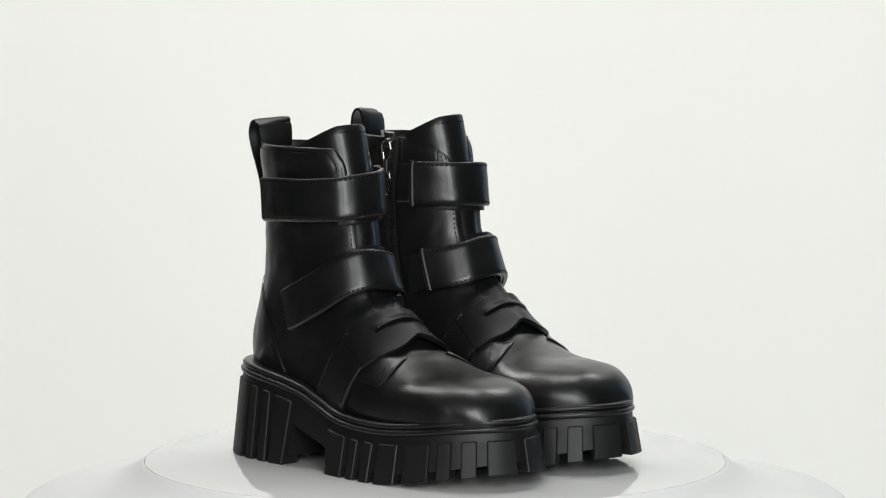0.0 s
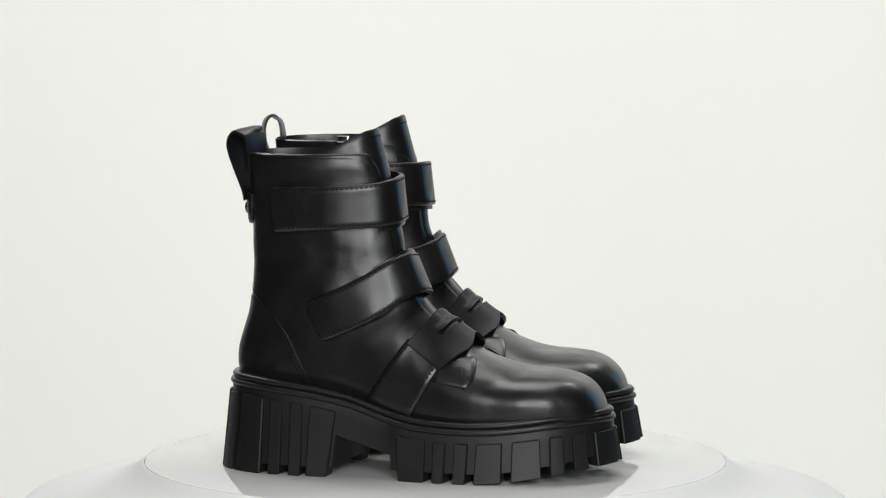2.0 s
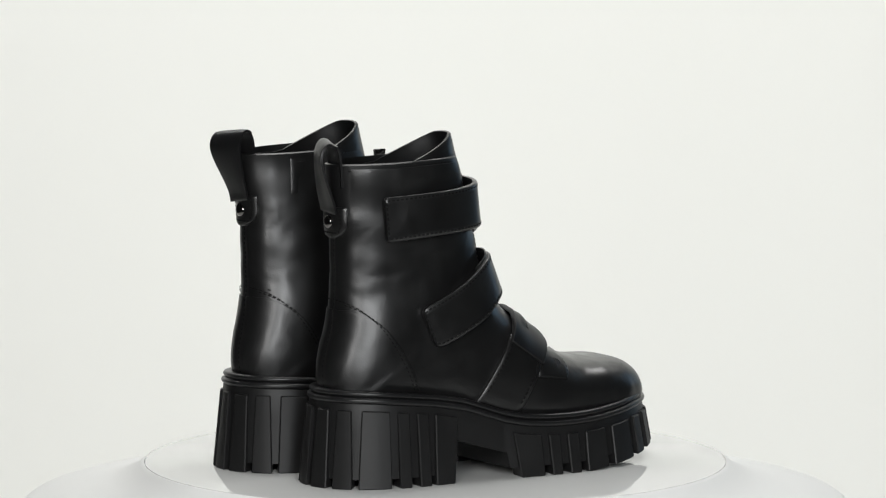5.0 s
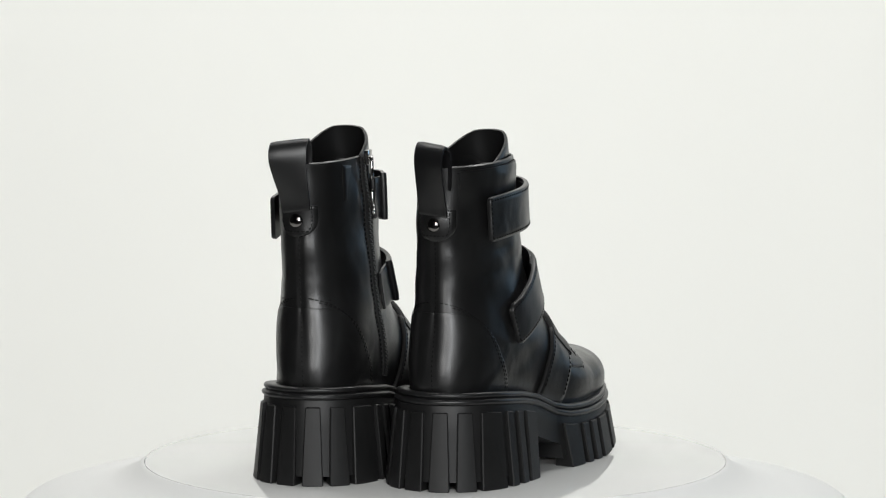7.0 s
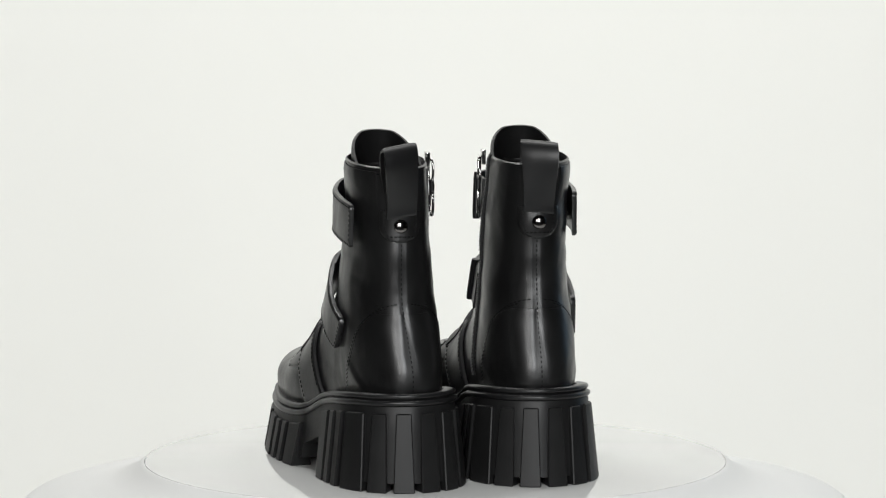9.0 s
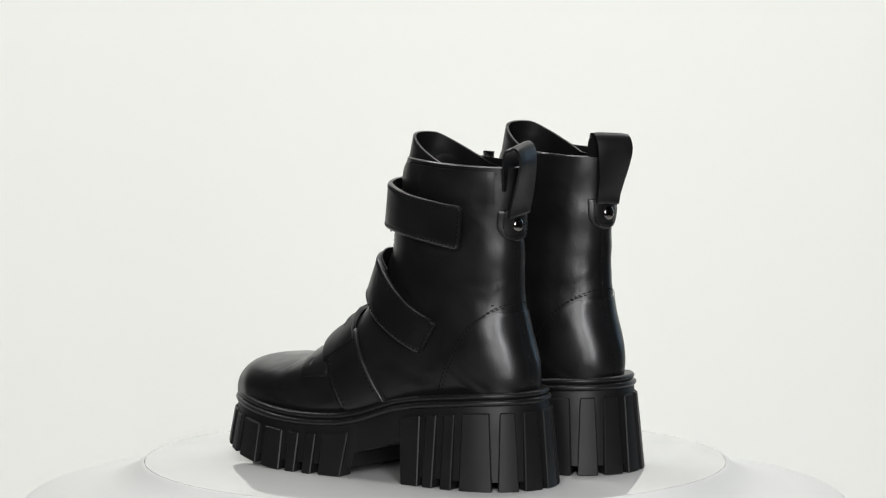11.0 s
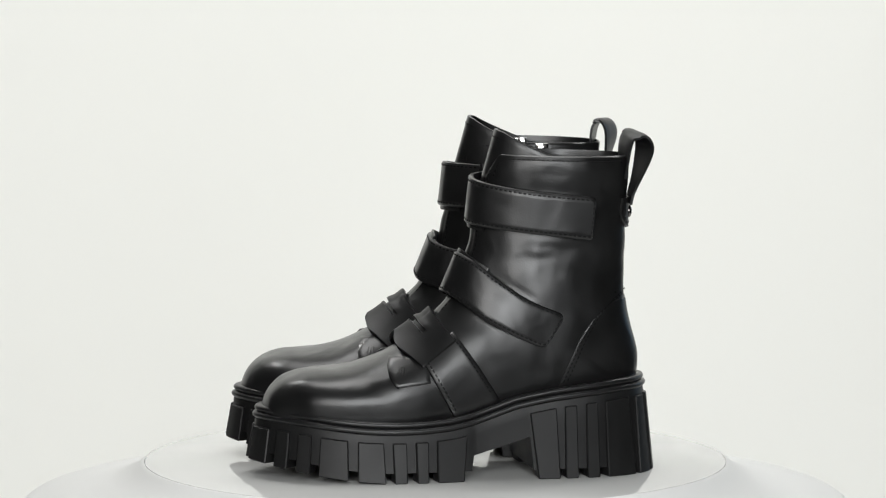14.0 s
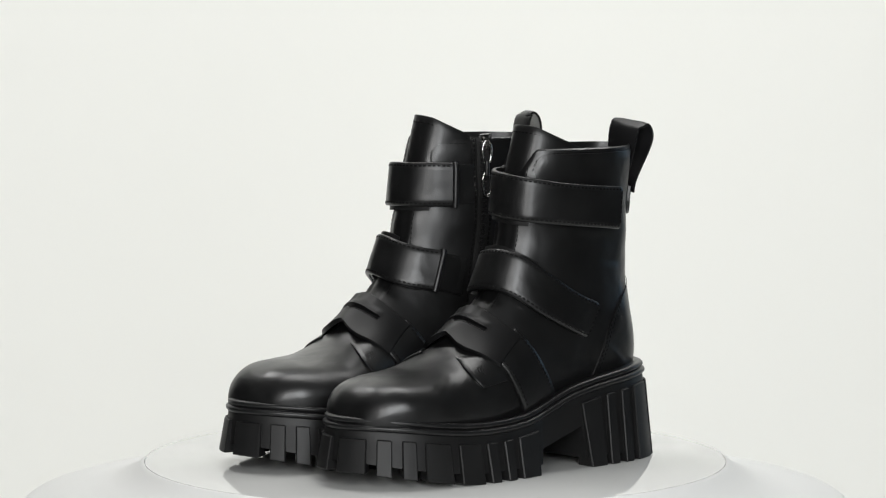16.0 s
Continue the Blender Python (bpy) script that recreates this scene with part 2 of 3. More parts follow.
def build_sole(boot, side):
    bm = bmesh.new()
    rings = []
    for lvl in range(7):
        ring = []
        for i in range(NLOOP):
            (x, y), (nx, ny) = PTS[i], NOR[i]
            zt, zb = welt_z(y), body_bottom(y)
            if lvl == 0:
                z, off = zt - 1.0, -6.0
            elif lvl == 1:
                z, off = zt - 8.5, -1.0
            elif lvl == 2:
                z, off = zt - 9.0, 0.8
            elif lvl == 3:
                z, off = zt - 10.2, 1.3
            else:
                f = (lvl - 3) / 3
                z = (zt - 10.2) * (1 - f) + zb * f
                off = flare(z, y)
            ring.append(bm.verts.new((x + nx * off, y + ny * off, z)))
        rings.append(ring)
    for a, b in zip(rings, rings[1:]):
        for i in range(NLOOP):
            j = (i + 1) % NLOOP
            bm.faces.new((a[i], b[i], b[j], a[j]))
    half = NLOOP // 2
    for ring in (rings[0], rings[-1]):
        for i in range(half):
            q = [ring[i], ring[i + 1], ring[(NLOOP - i - 1) % NLOOP], ring[(NLOOP - i) % NLOOP]]
            q = list(dict.fromkeys(q))
            if len(q) > 2:
                bm.faces.new(q)
    sole = part("outsole", bm, RUBBER, boot, "thick black rubber lug outsole", side, 35)

    # welt: two rolled beads with a groove between them
    prof = ((-6, -0.5), (-0.5, 0.2), (1.4, -0.2), (2.4, -1.4), (2.4, -2.6), (1.5, -3.6), (0.9, -4.1), (1.8, -4.6), (3.4, -5.2), (3.9, -6.4), (3.6, -7.8), (2.4, -8.9), (0.0, -9.6), (-6, -9.6))
    bm = bmesh.new()
    rings = [[bm.verts.new((PTS[i][0] + NOR[i][0] * (o - 1), PTS[i][1] + NOR[i][1] * (o - 1), welt_z(PTS[i][1]) + h)) for i in range(NLOOP)] for o, h in prof]
    for a, b in zip(rings, rings[1:] + rings[:1]):
        for i in range(NLOOP):
            j = (i + 1) % NLOOP
            bm.faces.new((a[i], b[i], b[j], a[j]))
    part("welt", bm, WELT, sole, "glossy black rubber welt with two beads", side, 60)

    # tread blocks round the edge: (arc start, arc end, lean of the ends at the ground)
    spans = []
    for med in (False, True):
        for y0, y1, b0, b1 in ((-116, -98.6, -2, 0), (-92.8, -84.4, 0, 0), (-77.8, -69, 0, 0), (-63, -44, -2, -5.5),
                               (2.4, 24, 4, 0.8), (30, 39, 1.2, 0), (45.3, 55, 0.6, -0.5), (61, 78.4, -0.8, 0), (85, 102.7, -0.6, 0.4)):
            spans.append((arc_of(y0, med), arc_of(y1, med), b0 * (-1 if med else 1), b1 * (-1 if med else 1)))
    total = ARC[-1]
    a_lat, a_med = arc_of(-121.5), arc_of(-121.5, True) - total
    n, gap = 4, 6.5
    w = (a_lat - a_med - gap * (n - 1)) / n
    for k in range(n):
        s0 = a_med + k * (w + gap)
        spans.append((s0, s0 + w, -1.2, 1.2))
    t0, t1 = arc_of(108.5), arc_of(108.5, True)
    wid = (9.5, 10, 18.5, 18.5, 10, 9.5)
    gp = (t1 - t0 - sum(wid)) / (len(wid) - 1)
    s0 = t0
    for q in wid:
        spans.append((s0, s0 + q, 0, 0))
        s0 += q + gp
    for s0, s1, b0, b1 in spans:
        if s1 < s0:
            s0, s1, b0, b1 = s1, s0, b1, b0
        bm = bmesh.new()
        cols = []
        seg = 3
        for k in range(seg + 1):
            f = k / seg
            col = []
            for lev in (0, 1):
                s = s0 + (s1 - s0) * f + (0 if lev == 0 else b0 * (1 - f) + b1 * f)
                (x, y), (nx, ny) = on_loop(s)
                z = welt_z(y) - 14.3 if lev == 0 else ground_z(y)
                if y < -40:
                    z += 0.0 if lev else 0.6
                o = flare(z, y)
                rise = 2.3 if lev == 0 else 4.0
                inner = -3.0 if lev == 0 else -12.0
                col.append((Vector((x + nx * (o + rise), y + ny * (o + rise), z)), Vector((x + nx * (o + inner), y + ny * (o + inner), z))))
            cols.append([bm.verts.new(q) for q in (col[0][1], col[0][0], col[1][0], col[1][1])])
        for a, b in zip(cols, cols[1:]):
            for k in range(4):
                bm.faces.new((a[k], a[(k + 1) % 4], b[(k + 1) % 4], b[k]))
        bm.faces.new(cols[0])
        bm.faces.new(cols[-1][::-1])
        bmesh.ops.recalc_face_normals(bm, faces=bm.faces)
        edges = [e for e in bm.edges if e.calc_face_angle(0) > 0.6]
        bmesh.ops.bevel(bm, geom=edges, offset=0.7, segments=1, affect="EDGES", profile=0.5)
        part("tread_block", bm, RUBBER, sole, "", side, 30)
    return sole


# ---- the upper: rings between the instep line and the sole-and-back line ----
# instep y, z; sole/back y, z; outer and inner half width; squareness low and high
RINGS = (
    (138, 49.5, 138, 36, 8, 10, 0.5, 0.8),
    (136.6, 53.5, 136.6, 35.5, 14.5, 16, 0.45, 0.8),
    (134, 59.5, 133.5, 35, 19.5, 22, 0.4, 0.75),
    (128.5, 66.3, 128, 34, 26.5, 30, 0.36, 0.75),
    (120.5, 71.8, 120, 33, 32.5, 37, 0.34, 0.74),
    (108.5, 75.4, 108, 32, 39.5, 43.5, 0.33, 0.76),
    (92, 76.8, 90, 31, 44.5, 48.5, 0.33, 0.8),
    (76, 78.8, 70, 29, 45.5, 50, 0.34, 0.86),
    (60, 84.2, 48, 28, 45.5, 47.5, 0.36, 0.92),
    (46, 91.5, 25, 29, 43.5, 43, 0.38, 0.96),
    (34, 101, 0, 33, 40, 38, 0.4, 1),
    (22, 113, -25, 40, 37.5, 35, 0.42, 1),
    (12, 124, -55, 48, 36, 34, 0.46, 1),
    (5, 135, -90, 52, 34.5, 34, 0.52, 1),
    (1.5, 146, -119, 58, 33.5, 33.5, 0.6, 1),
    (-2.5, 156, -127.5, 68, 32.5, 33, 0.72, 0.98),
    (-5.5, 166, -129.2, 81, 31.5, 32.5, 0.8, 0.96),
    (-7.5, 176, -127.5, 92.5, 30.5, 32, 0.84, 0.94),
    (-9.5, 187, -124, 104.5, 29.5, 31.5, 0.86, 0.92),
    (-11, 196, -120.8, 117, 29, 31, 0.88, 0.9),
    (-12.5, 204, -119.2, 130, 28.5, 30.5, 0.88, 0.88),
    (-15.2, 211, -118.9, 146, 28, 30, 0.88, 0.88),
    (-16.3, 217, -119.4, 164, 28, 29, 0.88, 0.88),
    (-17.5, 222.5, -120.3, 184, 28, 28, 0.88, 0.88),
    (-18.8, 227.5, -121.6, 206, 28.2, 27, 0.88, 0.88),
    (-20.3, 231.5, -123.2, 229, 28.5, 26, 0.88, 0.88),
)
NRING, NANG = 130, 112


def upper_grid():
    rows = spline(RINGS, NRING)
    grid = []
    for r in rows:
        ay, az, by, bz, wl, wm, eb, et = r
        ring = []
        for k in range(NANG):
            a = -math.pi / 2 + math.tau * k / NANG
            c, s = math.cos(a), math.sin(a)
            e = eb if s < 0 else et
            w = wl if c >= 0 else wm
            x = math.copysign(w * abs(c) ** e, c) if abs(c) > 1e-9 else 0.0
            f = 0.5 + 0.5 * math.copysign(abs(s) ** (0.75 if s < 0 and eb < 0.6 else 1.0), s)
            y, z = by + (ay - by) * f, bz + (az - bz) * f
            ring.append(Vector((x, y, z)))
        grid.append(ring)
    return grid


# soft folds of the outer side: centre y, z, half length, half height, slope, depth
FOLDS = ((-70, 166, 20, 3.2, 0.05, -0.9), (-52, 159, 16, 2.6, -0.12, -0.7), (-60, 221, 14, 3.0, -0.15, -0.6), (-88, 149, 16, 2.8, 0.1, -0.6),
         (-40, 136, 10, 3.0, 0.5, -0.6), (-28, 86, 14, 4.0, 0.2, -0.6), (-48, 78, 18, 3.0, 0.1, -0.5), (64, 66, 9, 5.0, 0.4, -0.5))
CTR_Z = (60, 67, 82, 97, 111, 121, 127)
CTR_Y = (-66, -68.4, -75, -82.4, -92.3, -104.3, -117)


def smoothstep(x, a, b):
    t = min(1, max(0, (x - a) / (b - a)))
    return t * t * (3 - 2 * t)


def build_upper(boot, side):
    grid = upper_grid()
    n = NANG
    nors = []
    for i in range(NRING):
        row = []
        for k in range(n):
            a = grid[min(i + 1, NRING - 1)][k] - grid[max(i - 1, 0)][k]
            b = grid[i][(k + 1) % n] - grid[i][k - 1]
            q = b.cross(a)
            row.append(q.normalized() if q.length > 1e-9 else Vector((0, 0, 1)))
        nors.append(row)
    shaped = []
    for i in range(NRING):
        row = []
        for k in range(n):
            p, q = grid[i][k], nors[i][k]
            d = 0.0
            # the gusset strip lies lower than the two quarters
            if p.y > -40 and p.z > 104:
                d -= 1.3 * smoothstep(p.z, 104, 112) * (1 - smoothstep(abs(p.x + 0.5), 9.2, 10.6))
            # pressed seam down the back
            if p.y < -100 and 66 < p.z < 180:
                d -= 0.7 * (1 - smoothstep(abs(p.x), 0.4, 2.2))
            # soft creases in the leather of the shaft and the bend over the toes
            d += 1.4 * noise.noise(Vector((p.x * 0.02 + 9 * side, p.y * 0.022, p.z * 0.05))) * smoothstep(p.z, 95, 130)
            d += 0.35 * noise.noise(Vector((p.x * 0.05 + 5 * side, p.y * 0.09, p.z * 0.05 + 7))) * smoothstep(p.z, 60, 75)
            for cy, cz, ly, lz, tilt, amp in FOLDS:
                e = ((p.y - cy - 3 * side) / ly) ** 2 + ((p.z - cz - 2 * side - tilt * (p.y - cy)) / lz) ** 2
                if p.x > 4 and e < 9:
                    d += amp * math.exp(-e)
            if p.z > 214 and p.y > -42:
                p = p - Vector((0, 0, 7.5 * (1 - smoothstep(abs(p.x + 0.5), 9.5, 17)) * (p.z - 214) / 17))
            row.append(p + q * d)
        shaped.append(row)
    bm = bmesh.new()
    vs = [[bm.verts.new(p) for p in row] for row in shaped]
    inner = []
    for i in range(NRING - 1, NRING - 34, -3):
        inner.append([bm.verts.new(shaped[i][k] - nors[i][k] * (2.4 if i < NRING - 1 else 1.2) + Vector((0, 0, 0.9 if i == NRING - 1 else 0))) for k in range(n)])
    loops = vs + inner
    for a, b in zip(loops, loops[1:]):
        for k in range(n):
            j = (k + 1) % n
            bm.faces.new((a[k], b[k], b[j], a[j]))
    bm.faces.new(loops[0])
    bm.faces.new(loops[-1][::-1])
    bmesh.ops.recalc_face_normals(bm, faces=bm.faces)
    from_bm = bm.copy()
    ob = part("upper", bm, LEATHER, boot, "smooth black leather boot upper with an open collar", side, 50)
    return ob, from_bm


def make_boot(side, loop_back=0.0, loop_out=0.0, sag=0.0, slip=0.0, saddle_up=0.0):
    boot = new("ankle_boot")
    build_sole(boot, side)
    upper, shell = build_upper(boot, side)
    bmesh.ops.recalc_face_normals(shell, faces=shell.faces)
    tree = BVHTree.FromBMesh(shell)
    shell.free()

    def hug(p, gap, snap=False):
        """Keep a point at least (or, snapped, exactly) gap millimetres outside the upper."""
        p = Vector(p)
        loc, nor, _, _ = tree.find_nearest(p)
        d = (p - loc).dot(nor)
        return (loc + nor * gap) if snap or d < gap else p

    def onto(y, z, sgn, gap=0.5):
        """The point of the upper's outer (sgn 1) or inner side at y, z."""
        loc, nor, _, _ = tree.ray_cast(Vector((sgn * 90, y, z)), Vector((-sgn, 0, 0)))
        if loc is None:
            return hug((sgn * 30, y, z), gap, True), Vector((sgn, 0, 0))
        if nor.x * sgn < 0:
            nor = -nor
        return loc + nor * gap, nor

    def row(pts, n=40):
        return [Vector(q) for q in spline(pts, n)]

    def band(name, top, low, thick, parent, label="", mat=LEATHER, gap=1.2, n=64, across=7, sew=True, ends=True, seam=2.4, corner=0.0):
        """A strap between two edges, clear of the upper, with stitching near its rim."""
        a, b = row(top, n), row(low, n)
        far = [0.0]
        for p, q in zip(a, a[1:]):
            far.append(far[-1] + (q - p).length)
        grid = []
        for p, q, d in zip(a, b, far):
            cut = (corner - math.sqrt(max(0, corner ** 2 - max(0, corner - d) ** 2))) / max((q - p).length, 1)
            cut *= 0.8
            grid.append([hug(p.lerp(q, cut + (1 - 2 * cut) * k / (across - 1)), gap) for k in range(across)])
        centre = (0, -60, grid[n // 2][across // 2].z)
        ob = part(name, rounded_sheet(grid, thick, out=centre), mat, parent, label, side, 50)
        if sew:
            paths, nors = [], []

            def surf(i, f):
                p = grid[i][0].lerp(grid[i][-1], f)
                k = f * (across - 1)
                j = min(int(k), across - 2)
                p = grid[i][j].lerp(grid[i][j + 1], k - j)
                t1 = grid[min(i + 1, n - 1)][j] - grid[max(i - 1, 0)][j]
                nn = t1.cross(grid[i][j + 1] - grid[i][j]).normalized()
                if nn.dot(p - Vector(centre)) < 0:
                    nn = -nn
                return p + nn * thick, nn
            for f in (seam / 32, 1 - seam / 32):
                q = [surf(i, f) for i in range(1, n - 1)]
                paths.append([e[0] for e in q])
                nors.append([e[1] for e in q])
            if ends:
                q = [surf(1, 0.08 + 0.84 * k / 10) for k in range(11)]
                paths.append([e[0] for e in q])
                nors.append([e[1] for e in q])
            part("stitching", stitches(paths, nors), THREAD, ob, "", side)
        return ob

    # upper and middle straps, each turned back through a keeper on the inner side
    s1 = band("ankle_strap",
              [(29.5, -95.5, 206.5 - sag), (31.8, -70, 208 - 0.8 * sag), (30.5, -42, 209.5 - 0.4 * sag), (22, -19.5, 211.5), (11, -11.5, 213.5), (-1, -10.5, 214.5), (-13, -13, 215), (-23, -22, 215.5), (-30, -36, 215)],
              [(29.8, -92.5, 174 - 0.8 * sag), (32, -70, 176 - 0.6 * sag), (31, -42, 178 - 0.3 * sag), (22.5, -17, 179.5), (11.5, -8, 181), (-1, -7, 182), (-14, -10, 182.5), (-24, -21, 182.5), (-31, -35, 182.5)],
              2.8, boot, "wide black leather ankle strap", n=84, corner=3.5)
    band("strap_anchor", [(-28.2, -34, 213), (-28.6, -41, 213), (-28.5, -48, 213), (-28, -54, 212.5)], [(-29.2, -34, 184), (-29.6, -41, 184), (-29.5, -48, 184), (-29.5, -54, 184)],
         1.8, s1, n=24, sew=False, gap=0.8)
    part("keeper", tube([(-31.0, -37.2, 215.6), (-31.6, -37.6, 211), (-32.2, -36.8, 187), (-32.0, -36.4, 181.8)], 2.6, 10), SMOOTH, s1, "", side)
    s2 = band("instep_strap",
              [(33, -67.5 - 0.6 * slip, 125 - slip), (34, -49, 132.5 - 0.7 * slip), (31, -28, 143 - 0.3 * slip), (23.5, -10, 154.5), (12, -1.2, 159.5), (-1, -0.6, 159), (-13, -2.5, 156.5), (-23, -11, 153), (-30, -26, 150)],
              [(35, -56.4, 95.5 - 0.4 * slip), (36.5, -36, 104 - 0.3 * slip), (33.5, -14, 115 - 0.15 * slip), (24, 2, 126.5), (12, 9.5, 131), (-1, 11, 130.5), (-15, 9, 127.5), (-25, 0, 124), (-32, -16, 121)],
              2.8, boot, "slanting black leather instep strap", n=84, corner=6.0)
    band("strap_anchor", [(-29, -24, 149), (-29.6, -32, 147), (-30, -40, 145), (-30, -47, 143)], [(-30.5, -14, 123), (-31.5, -23, 120.5), (-32, -32, 118), (-32, -40, 116)],
         1.8, s2, n=24, sew=False, gap=0.8)
    part("keeper", tube([(-31.2, -27, 150.6), (-32.0, -26.2, 147), (-33.4, -18.2, 125), (-33.2, -16.8, 120.6)], 2.6, 10), SMOOTH, s2, "", side)

    for strap, top, low in (
            (s1, [(20, -18, 209.5), (10, -10.5, 211), (-1, -9.5, 212), (-13, -12, 212.5), (-23, -21, 212.5)], [(20, -16, 176.5), (10.5, -8, 177.8), (-1, -7, 178.8), (-13, -10, 179.4), (-23, -20, 179.6)]),
            (s2, [(27, -19, 150.5), (20, -7, 158), (10, -1.5, 162.2), (-1, -1, 162.2), (-11, -2, 160)], [(28, -6, 122), (20, 3, 128), (10, 8, 131), (-1, 9, 131), (-11, 8, 129.5)])):
        band("strap_lining", top, low, 0.8, strap, n=30, sew=False, gap=0.4)

    # saddle over the instep with its slot, and the strap that runs from it to the welt
    def saddle_point(a, b, gap):
        c = Vector((0, 7.6 + 23.9 * b, 99.9 - 18.1 * b - 3.0 + 0.5 * saddle_up))
        way = Vector((math.sin(a), 0.62 * math.cos(a), 0.785 * math.cos(a)))
        loc, nor, _, _ = tree.ray_cast(c + way * 130, -way)
        if loc is None:
            loc = c + way * 30
        return loc + way * gap

    angles = [-92, -91.2, -90, *np.linspace(-88, 88, 104), 90, 91.2, 92]
    grid, thick = [], []
    for deg in angles:
        a, dg = radians(deg), abs(deg)
        front = lerp(dg, (0, 5, 30, 48, 92), (0.89, 0.94, 1.10, 1.14, 1.02))
        rear = -0.02 - 0.10 * math.exp(-(dg / 45) ** 2)
        low = 0.46 + 0.055 * max(0, 1 - abs(dg - 1) / 9)
        bs = [rear, rear + 0.02, *np.linspace(rear + 0.05, 0.325, 9), 0.336, 0.342, 0.350, 0.356, *np.linspace(0.37, low - 0.03, 5),
              low - 0.02, low - 0.014, low - 0.006, low, *np.linspace(low + 0.03, front - 0.05, 14), front - 0.02, front]
        g, h = [], []
        for b in bs:
            f = (b - rear) / (front - rear)
            lift = 1.4 + (1.2 + 3.6 * f) * math.exp(-(dg / 42) ** 2)
            g.append(saddle_point(a, b, lift))
            slot = smoothstep(b, 0.339, 0.353) * (1 - smoothstep(b, low - 0.017, low - 0.003)) * (1 - smoothstep(dg, 52, 55))
            lip = 0.9 * smoothstep(b, 0.14, 0.30) * (1 - slot) * (1 if b < 0.36 else 0) * (1 - smoothstep(dg, 46, 60))
            h.append(3.0 + lip - 2.6 * slot)
        grid.append(g)
        thick.append(h)
    for _ in range(10):
        grid = [[grid[i][j] if i in (0, len(grid) - 1) else 0.25 * grid[i - 1][j] + 0.5 * grid[i][j] + 0.25 * grid[i + 1][j] for j in range(len(grid[0]))] for i in range(len(grid))]
    saddle = part("saddle", slab(grid, thick, out=(0, 0, 70)), MATT, boot, "matt black moulded saddle strap with a penny slot", side, 42)
    for j, rise in ((23, 2.95), (11, 3.6)):
        path = []
        for i, deg in enumerate(angles):
            if abs(deg) <= 50:
                p = Vector(grid[i][j])
                nor = (Vector(grid[i + 1][j]) - Vector(grid[i - 1][j])).cross(Vector(grid[i][j + 1]) - Vector(grid[i][j - 1])).normalized()
                path.append(p + (nor if nor.dot(p - Vector((0, 0, 70))) > 0 else -nor) * rise)
        part("slot_edge", tube(path, 0.42, 8), WELT, saddle, "", side, 60)
    for sgn in (1, -1):
        g = []
        for i in range(14):
            u = i / 13
            r = []
            for j in range(8):
                v = j / 7
                y = (7.6 + (-24.5 - 7.6) * u) * (1 - v) + (32.5 + (9.6 - 32.5) * u) * v
                z = (100.5 + saddle_up + (54 - 100.5 - saddle_up) * u) * (1 - v) + (82 + saddle_up + (43 - 82 - saddle_up) * u) * v
                r.append(onto(y, z, sgn, 1.0)[0])
            g.append(r)
        leg = part("side_strap", rounded_sheet(g, 2.4, out=(0, 0, 70)), LEATHER, saddle, "stitched black leather side strap", side, 50)
        paths, nors = [], []
        for v in (0.09, 0.91):
            q = [onto((7.6 - 32.1 * u) * (1 - v) + (32.5 - 22.9 * u) * v, (100.5 + saddle_up - (46.5 + saddle_up) * u) * (1 - v) + (82 + saddle_up - (39 + saddle_up) * u) * v, sgn, 3.45) for u in np.linspace(0.05, 0.84, 22)]
            paths.append([e[0] for e in q])
            nors.append([e[1] for e in q])
        q = [onto(7.6 - 1.6 + 24.9 * v, 97.9 + saddle_up - 18.5 * v, sgn, 3.45) for v in np.linspace(0.08, 0.92, 14)]
        paths.append([e[0] for e in q])
        nors.append([e[1] for e in q])
        part("stitching", stitches(paths, nors), THREAD, leg, "", side)

        # tab of the quarter in front of the saddle
        g = []
        for i in range(10):
            u = i / 9
            r = []
            for j in range(8):
                v = j / 7
                zt, zb = 87 - 1 * v, 69.5 - 3 * v
                z = zt + (zb - zt) * u
                yf = 47 + 9.5 * math.sin(math.pi * min(1, 0.15 + 0.6 * u)) - 3.0 * u
                y = 27 + (yf - 27) * v
                r.append(onto(y, z, sgn, 0.3)[0])
            g.append(r)
        tab = part("quarter_tab", rounded_sheet(g, 1.7, out=(0, 20, 60)), LEATHER, upper, "", side, 50)
        pp, nn = [], []
        for i in range(3, 10):
            a, b = Vector(g[i][-1]), Vector(g[i][-2])
            c = a.lerp(b, 0.55)
            pp.append(c + (c - Vector((0, 20, 60))).normalized() * 1.75)
            nn.append(c - Vector((0, 20, 60)))
        part("stitching", stitches([pp], [nn]), THREAD, tab, "", side)
        bm = bmesh.new()
        for y0, z0, y1, z1 in ((43.5, 80.0, 45.0, 74.5), (45.4, 79.6, 46.6, 75.4), (47.4, 79.0, 48.4, 75.8)):
            q = [onto(y0 + (y1 - y0) * k / 4, z0 + (z1 - z0) * k / 4, sgn, 1.9)[0] for k in range(5)]
            tube(q, 0.55, 6, bm=bm)
        part("embossed_mark", bm, LEATHER, tab, "", side)

    # heel counter: a second layer of leather round the heel
    g = []
    for z in [64, 65, *np.linspace(68, 122, 26), 124, 125]:
        z = float(z)
        edge, _ = onto(lerp(z, CTR_Z, CTR_Y), z, 1, 0.0)
        al = math.atan2(max(edge.x, 1.0), -(edge.y + 88))
        r = []
        for k in [-1, -0.985, *np.linspace(-0.96, 0.96, 41), 0.985, 1]:
            way = Vector((math.sin(al * k), -math.cos(al * k), 0))
            loc, nor, _, _ = tree.ray_cast(Vector((0, -88, z)) + way * 120, -way)
            r.append(loc + way * 0.25 if loc is not None else hug(Vector((0, -88, z)) + way * 35, 0.25, True))
        g.append(r)
